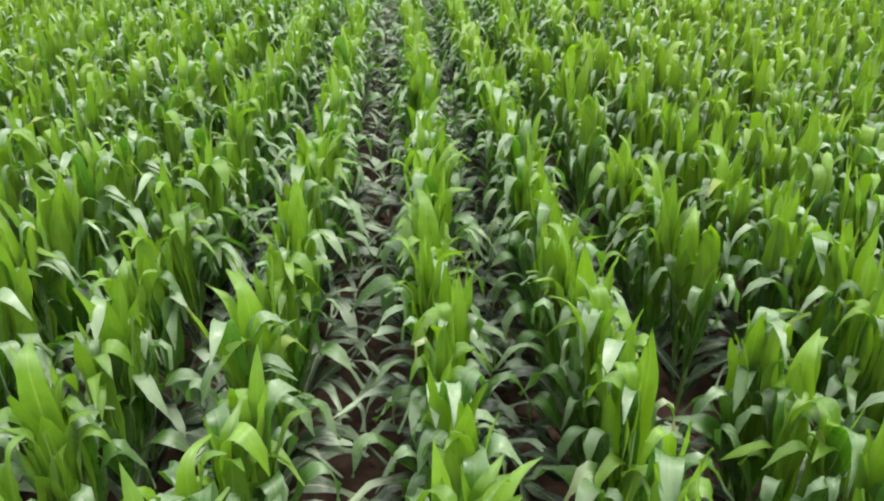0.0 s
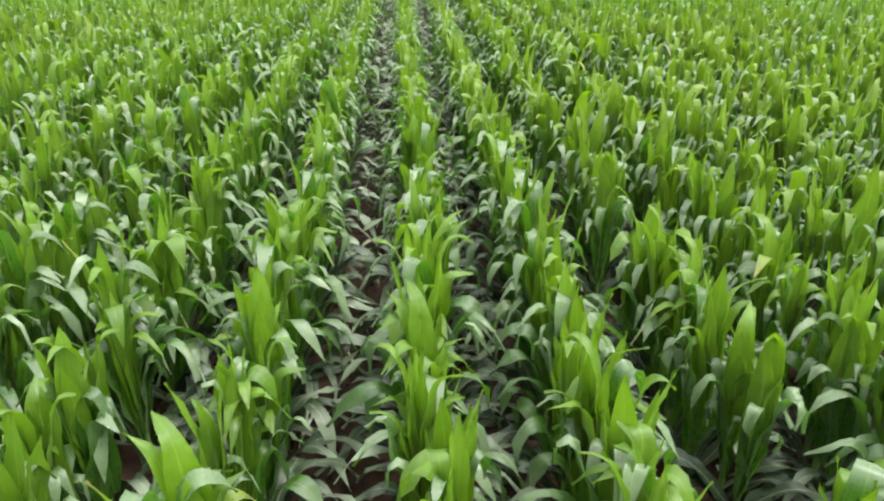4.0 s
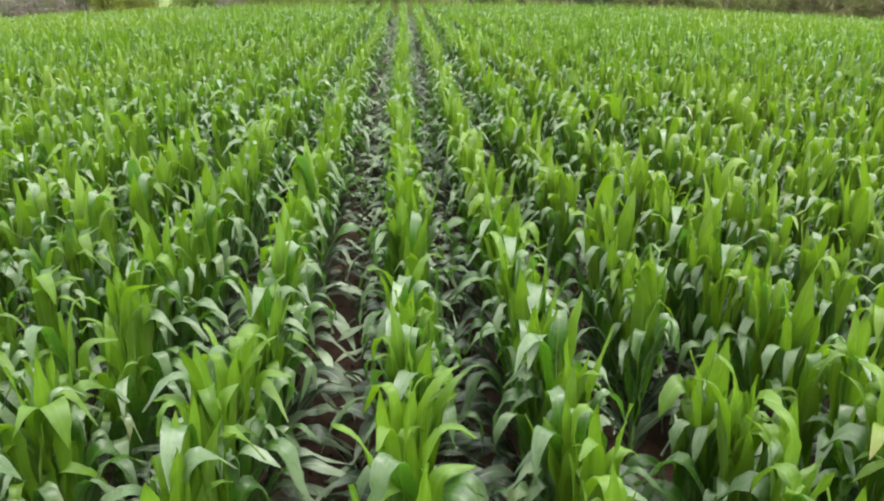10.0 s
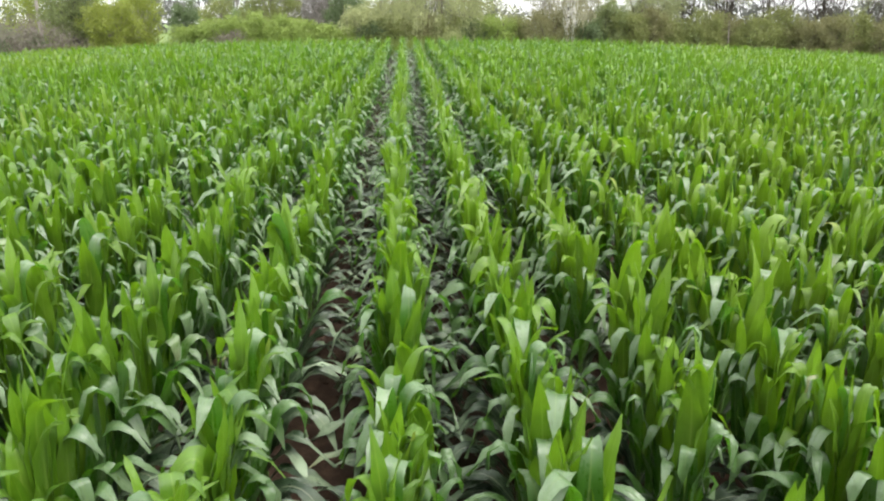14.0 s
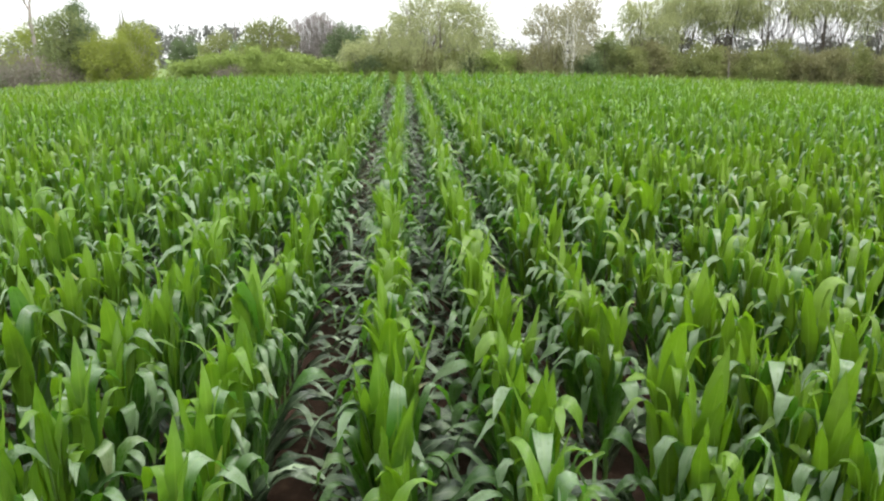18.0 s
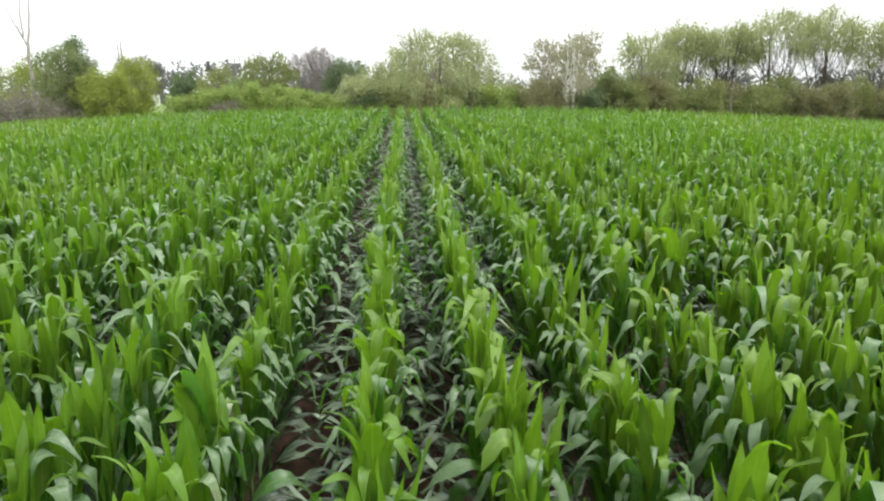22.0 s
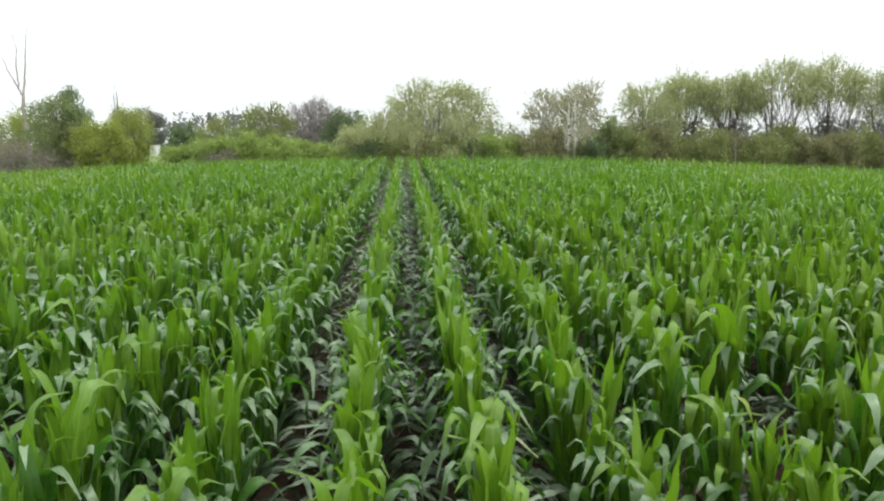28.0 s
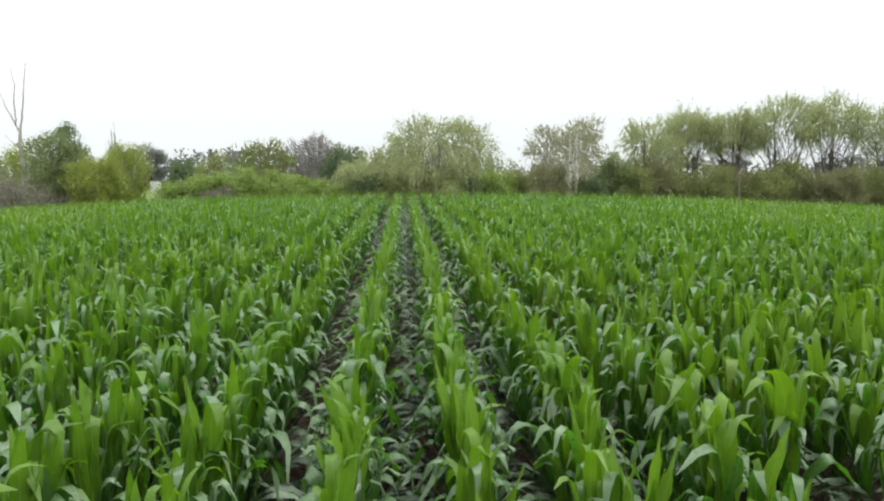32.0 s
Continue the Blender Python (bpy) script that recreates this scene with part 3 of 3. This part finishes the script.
# the low dark hedge below them
for n_h, hx in enumerate(np.arange(14.6, 38, 1.75)):
    tree("hedge_shrub", "dense dull brownish olive hedge shrub below the willows", "shrub", float(hx), 50.0 + 0.5 * math.sin(hx * 2.1), 3.5 + 0.28 * math.sin(hx * 1.3), 2.7, LEAF_BROWN if n_h % 3 == 1 or hx > 26 and n_h % 3 else LEAF_OLIVE, BARK_DARK, 60 + n_h, stems=5, leaves=4200, low=0.05, leaf=0.13, slim=0.6, spread=0.8, trunk=0.05, group=SHRUBS, depth=2.0)
# birches
tree("birch_tree", "slender birch with white trunk and thin pale green crown", "tree", 10.85, 49.2, 6.1, 1.9, LEAF_BIRCH, BARK_BIRCH, 81, stems=2, leaves=1300, low=0.45, droop=0.35, leaf=0.12, slim=0.4, spread=0.30, trunk=0.17)
tree("birch_tree", "thin birch with pale bark and sparse olive leaves", "tree", 9.9, 52.0, 6.2, 3.2, LEAF_BIRCH, BARK_PALE, 82, stems=6, leaves=4200, low=0.12, droop=0.3, leaf=0.12, slim=0.45, spread=0.6)
tree("willow_tree", "upright pinkish grey-green willow standing behind the birches", "tree", 12.7, 54.5, 7.3, 2.7, LEAF_BIRCH, BARK_PALE, 83, stems=4, leaves=4200, low=0.15, droop=0.4, leaf=0.15, slim=0.35, group=WILLOWS)
tree("shrub", "fresh green rounded shrub at the field edge", "shrub", 13.7, 50.0, 4.3, 2.3, LEAF_MIXED, BARK_DARK, 84, stems=5, leaves=4800, low=0.06, leaf=0.13, slim=0.6, spread=0.7, group=SHRUBS)
tree("shrub", "brown-olive shrub below the birches", "shrub", 9.6, 50.0, 3.6, 3.2, LEAF_BROWN, BARK_DARK, 85, stems=5, leaves=4200, low=0.05, leaf=0.12, slim=0.6, spread=0.8, group=SHRUBS)
tree("shrub", "dark green low shrub below the birches", "shrub", 12.0, 49.6, 3.0, 2.6, LEAF_DARK, BARK_DARK, 86, stems=5, leaves=3600, low=0.05, leaf=0.12, slim=0.6, spread=0.8, group=SHRUBS)
tree("shrub", "fresh green low shrub beside the broad willow", "shrub", 6.0, 49.8, 3.45, 2.3, LEAF_ELDER, BARK_DARK, 87, stems=5, leaves=3600, low=0.05, leaf=0.13, slim=0.6, spread=0.8, group=SHRUBS)
tree("shrub", "low green shrub in the gap between willow and birches", "shrub", 7.6, 50.6, 3.2, 2.2, LEAF_OLIVE, BARK_DARK, 88, stems=5, leaves=3000, low=0.05, leaf=0.13, slim=0.6, spread=0.8, group=SHRUBS)
for n_u, (ux, ut, um) in enumerate([(-0.6, 3.2, LEAF_OLIVE), (1.2, 3.4, LEAF_BROWN), (2.9, 3.3, LEAF_OLIVE), (4.5, 3.1, LEAF_DARK), (-1.9, 2.9, LEAF_DARK)]):
    tree("shrub", "dense undergrowth shrub in front of the broad willow", "shrub", ux, 50.2, ut, 2.5, um, BARK_DARK, 90 + n_u, stems=5, leaves=3600, low=0.05, leaf=0.13, slim=0.6, spread=0.8, group=SHRUBS)
tree("shrub", "pale olive-green bush at the field edge", "shrub", -3.0, 50.5, 3.9, 2.2, LEAF_WILLOW, BARK_GREY, 96, stems=5, leaves=3600, low=0.06, leaf=0.13, slim=0.55, spread=0.7, group=SHRUBS)
tree("leafy_tree", "rounded dark green tree behind the bushes", "tree", -4.1, 60.0, 5.5, 3.2, LEAF_DARK, BARK_DARK, 97, stems=3, leaves=5000, low=0.12, leaf=0.15, slim=0.6)
for n_g, (gx_, gt) in enumerate([(-8.4, 6.4), (-6.9, 6.8), (-5.5, 6.1)]):
    tree("bare_tree", "bare purple-grey tree with fine twigs", "tree", gx_, 66.0, gt - 0.3, 3.2, LEAF_GREY, BARK_GREY, 100 + n_g, stems=5, leaves=5200, low=0.15, droop=0.3, leaf=0.14, slim=0.25, spread=0.6)
tree("leafy_tree", "pale olive tree behind the elder hedge", "tree", -10.6, 62.0, 5.7, 3.8, LEAF_OLIVE, BARK_GREY, 104, stems=5, leaves=6500, low=0.1, droop=0.4, leaf=0.16, slim=0.4)
tree("leafy_tree", "olive-green tree standing far behind the hedge", "tree", -16.4, 70.0, 5.4, 3.4, LEAF_OLIVE, BARK_GREY, 105, stems=4, leaves=4200, low=0.1, leaf=0.15, slim=0.5)
tree("leafy_tree", "low green tree standing far behind the hedge", "tree", -13.4, 68.0, 4.4, 3.6, LEAF_GREEN, BARK_GREY, 106, stems=4, leaves=4200, low=0.1, leaf=0.15, slim=0.5)
for n_m, (mx, mt, mm_) in enumerate([(-14.0, 2.5, LEAF_ELDER), (-12.4, 3.0, LEAF_ELDER), (-10.9, 3.3, LEAF_ELDER), (-9.4, 3.35, LEAF_ELDER), (-8.0, 3.25, LEAF_ELDER), (-6.6, 3.0, LEAF_ELDER), (-5.4, 2.7, LEAF_ELDER), (-4.2, 2.4, LEAF_ELDER)]):
    tree("elder_shrub", "spreading light green shrub in the low hedge", "shrub", mx, 50.0 + 0.4 * math.sin(mx * 3), mt, 2.6, mm_, BARK_DARK, 110 + n_m, stems=6, leaves=3400, low=0.05, leaf=0.15, slim=0.6, spread=0.9, trunk=0.04, group=SHRUBS)
tree("shrub", "low dry brown brushwood in front of the hedge", "shrub", -10.6, 48.4, 2.3, 2.6, LEAF_DRY, BARK_GREY, 128, stems=6, leaves=2200, low=0.05, leaf=0.11, slim=0.4, spread=0.9, trunk=0.03, group=SHRUBS, depth=1.2)
tree("leafy_tree", "dense dark green tree at the field corner", "tree", -21.9, 52.0, 6.2, 3.4, LEAF_MIXED, BARK_DARK, 120, stems=4, leaves=6500, low=0.1, leaf=0.14, slim=0.6)
tree("leafy_tree", "deep green tree with a loose open top", "tree", -21.3, 53.0, 6.5, 2.4, LEAF_DARK, BARK_DARK, 121, stems=3, leaves=2600, low=0.3, leaf=0.14, slim=0.6)
tree("leafy_tree", "yellow-green bushy tree at the field corner", "tree", -18.7, 50.5, 4.4, 3.1, LEAF_YELLOW, BARK_GREY, 122, stems=4, leaves=5800, low=0.06, leaf=0.14, slim=0.55, group=SHRUBS)
tree("leafy_tree", "yellow-green tree beside thin bare stems", "tree", -17.9, 53.0, 5.3, 2.7, LEAF_YELLOW, BARK_PALE, 123, stems=5, leaves=5600, low=0.08, leaf=0.14, slim=0.55)
tree("bare_tree", "thin bare sapling rising over the yellow-green bushes", "tree", -18.9, 54.0, 6.7, 0.9, LEAF_GREY, BARK_GREY, 124, stems=2, leaves=90, low=0.6, leaf=0.1, slim=0.3, spread=0.3, trunk=0.10)
tree("shrub", "dry brown-grey brushwood shrub", "shrub", -22.6, 48.6, 3.1, 4.2, LEAF_DRY, BARK_GREY, 125, stems=7, leaves=4200, low=0.05, leaf=0.12, slim=0.4, spread=0.9, trunk=0.03, group=SHRUBS)
tree("shrub", "dark bramble shrub at the field corner", "shrub", -24.4, 49.5, 2.7, 3.0, LEAF_DARK, BARK_DARK, 126, stems=6, leaves=3600, low=0.05, leaf=0.12, slim=0.6, spread=0.9, trunk=0.03, group=SHRUBS)
tree("leafy_tree", "pale green bush behind the dead tree", "tree", -25.8, 56.0, 5.0, 4.4, LEAF_YELLOW, BARK_GREY, 127, stems=5, leaves=4600, low=0.06, leaf=0.14, slim=0.55)


def dead_tree():
    """A bare, forked, bleached tree."""
    x, y = -24.86, 54.0
    z0 = float(ground_z(x, y)) - 0.05
    root = new("dead_tree")
    root.location = (x, y, z0)
    tagged(root, "bleached dead tree with a forked bare trunk", "tree")

    def limb(name, pts, r0, r1):
        pts = np.array(pts, float)
        t = np.linspace(0, len(pts) - 1, 14)
        line = np.stack([np.interp(t, np.arange(len(pts)), pts[:, k]) for k in range(3)], -1)
        line += np.random.default_rng(len(pts) + int(r0 * 1000)).normal(0, 0.025, line.shape)
        v, q = tube(line, np.linspace(r0, r1, 14), 6)
        part(name, make_mesh(name, v, q, BARK_DEAD), root)

    limb("trunk", [(0, 0, 0), (0.0, 0, 2.5), (-0.05, 0, 5.2), (0.0, 0, 6.2)], 0.16, 0.09)
    limb("limb", [(0.0, 0, 6.1), (0.15, 0.1, 7.3), (0.32, 0.1, 8.8), (0.48, 0.2, 10.5)], 0.07, 0.015)
    limb("limb", [(-0.02, 0, 6.0), (-0.4, 0, 6.8), (-0.9, 0.1, 7.7), (-1.15, 0.1, 8.6)], 0.065, 0.015)
    limb("limb", [(-0.25, 0, 6.5), (-0.22, -0.1, 7.9), (-0.12, -0.1, 9.0), (-0.32, -0.1, 10.3)], 0.05, 0.012)
    limb("limb", [(0.0, 0, 4.8), (-0.6, 0.1, 5.4), (-1.1, 0.2, 5.9)], 0.04, 0.01)


dead_tree()


def simple_post(name, label, category, x, y, top, r, mat, lean=0.0):
    z0 = float(ground_z(x, y)) - 0.05
    z = np.linspace(0, top - z0, 6)
    v, q = tube(np.c_[lean * z, 0 * z, z], np.linspace(r, r * 0.8, 6), 8)
    v[-8:] = v[-8:] * 0.4 + v[-8:].mean(0) * 0.6
    ob = new(name, make_mesh(name, v, q, mat))
    ob.location = (x, y, z0)
    return tagged(ob, label, category)


simple_post("wooden_post", "pale weathered wooden post in front of the hedge", "post", 20.2, 46.5, 2.95, 0.045, BARK_GREY, -0.06)
simple_post("utility_pole", "thin grey pole rising behind the trees", "pole", -15.0, 70.0, 6.1, 0.08, BARK_GREY)


def far_woods():
    """The wooded skyline in the distance."""
    rng = np.random.default_rng(9)
    pts = []
    for x in np.arange(-170, 190, 4.5):
        y = 190 + 12 * math.sin(x * 0.05)
        top = 6.5 + 1.6 * math.sin(x * 0.11) + rng.uniform(-0.8, 0.8) + 1.6 * (x < -25)
        for _ in range(26):
            pts.append((x + rng.normal(0, 2.6), y + rng.normal(0, 2.5), rng.uniform(-0.5, top)))
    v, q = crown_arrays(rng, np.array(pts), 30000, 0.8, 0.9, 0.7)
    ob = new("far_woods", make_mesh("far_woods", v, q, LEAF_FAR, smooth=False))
    tagged(ob, "hazy grey-green woods on the skyline", "woods", kind="stuff")


far_woods()


def grass_verge():
    """Tall unmown grass between the crop and the hedge."""
    rng = np.random.default_rng(19)
    n = 16000
    x = rng.uniform(-30, 42, n)
    y = FIELD_END - 0.0009 * x * x + rng.uniform(0.7, 2.6, n)
    tall = rng.uniform(0.8, 1.42, n) + 0.12 * np.sin(x * 0.9) * np.sin(x * 0.23)
    along = np.c_[rng.normal(0, 0.14, n), rng.normal(0, 0.14, n), np.ones(n)] * tall[:, None]
    foot = np.c_[x, y, ground_z(x, y) - 0.03]
    side = np.stack([np.cos(x * 91), np.sin(x * 91), 0 * x], -1) * rng.uniform(0.012, 0.03, (n, 1))
    v = np.stack([foot - side, foot + side, foot + along], 1).reshape(-1, 3)
    ob = new("grass_verge", make_mesh("grass_verge", v, np.arange(3 * n).reshape(-1, 3), LEAF_VERGE, smooth=False))
    tagged(ob, "tall yellow-green grass between crop and hedge", "grass", kind="stuff")


grass_verge()


def hut():
    """A small white hut far behind the hedge."""
    x, y = -53.6, 160.0
    z0 = float(ground_z(x, y))
    root = new("hut")
    root.location = (x, y, z0)
    tagged(root, "small white-walled hut far behind the hedge", "hut")
    m = Nodes("white_plaster")
    p = m.add("BsdfPrincipled", Roughness=0.8)
    m.link(m.mix(m.noise(2.0, 3.0, m.position()), (0.50, 0.51, 0.51), (0.66, 0.67, 0.66)), p.inputs["Base Color"])
    white = m.finish(p.outputs[0])
    for name, lo, hi, mat in (("walls", (-0.3, -1.2, 0), (1.1, 1.2, 2.2), white), ("roof", (-0.42, -1.35, 2.2), (1.22, 1.35, 2.36), BARK_GREY), ("door", (-0.1, -1.24, 0.0), (0.7, -1.202, 1.95), BARK_PALE)):
        bm = bmesh.new()
        bmesh.ops.create_cube(bm, size=1.0)
        for v in bm.verts:
            v.co = Vector([a + (c + 0.5) * (b - a) for a, b, c in zip(lo, hi, v.co)])
        bmesh.ops.bevel(bm, geom=bm.edges[:], offset=0.012, segments=1, affect="EDGES")
        me = bpy.data.meshes.new(name)
        bm.to_mesh(me)
        bm.free()
        me.materials.append(mat)
        part(name, me, root)


hut()
tree("leafy_tree", "dull bluish green tree far behind the hedge", "tree", -25.4, 90.0, 5.5, 3.4, LEAF_DARK, BARK_DARK, 131, stems=3, leaves=3200, low=0.1, leaf=0.2, slim=0.6)
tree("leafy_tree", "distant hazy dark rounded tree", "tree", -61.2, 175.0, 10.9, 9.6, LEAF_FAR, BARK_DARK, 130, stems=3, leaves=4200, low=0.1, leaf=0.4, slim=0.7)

# ---- the crop ----
planted(BESIDE, 2, 30, "maize_rows", "rows of green maize beside and beyond the single plants", 4)
planted(MIDDLE, 1, 30, "maize_rows", "rows of young green maize growing densely", 5)
planted(ASIDE, -1, 16, "maize_margin", "rows of young maize beside and behind", 7)
planted([p for p in FAR if p[1] < 30], 0, 30, "maize_field", "dense maize field reaching far back", 6)
planted([p for p in FAR if p[1] >= 30], -1, 30, "distant_maize", "distant end of the maize field below the trees", 9)
STOCK = [maize_plant(200 + k) for k in range(18)]
near_rng = np.random.default_rng(8)
for k, (px, py, pz, size, turn) in enumerate(NEAR):
    m = Matrix.Translation((px, py, pz)) @ Euler((near_rng.normal(0, 0.03), near_rng.normal(0, 0.03), turn)).to_matrix().to_4x4() @ Matrix.Diagonal((size, size, size, 1))
    if k < len(STOCK):
        STOCK[k].matrix_basis = m
    else:
        src = STOCK[int(near_rng.integers(len(STOCK)))]
        ob = copy_thing(src, Matrix.Identity(4))
        ob.matrix_basis = m
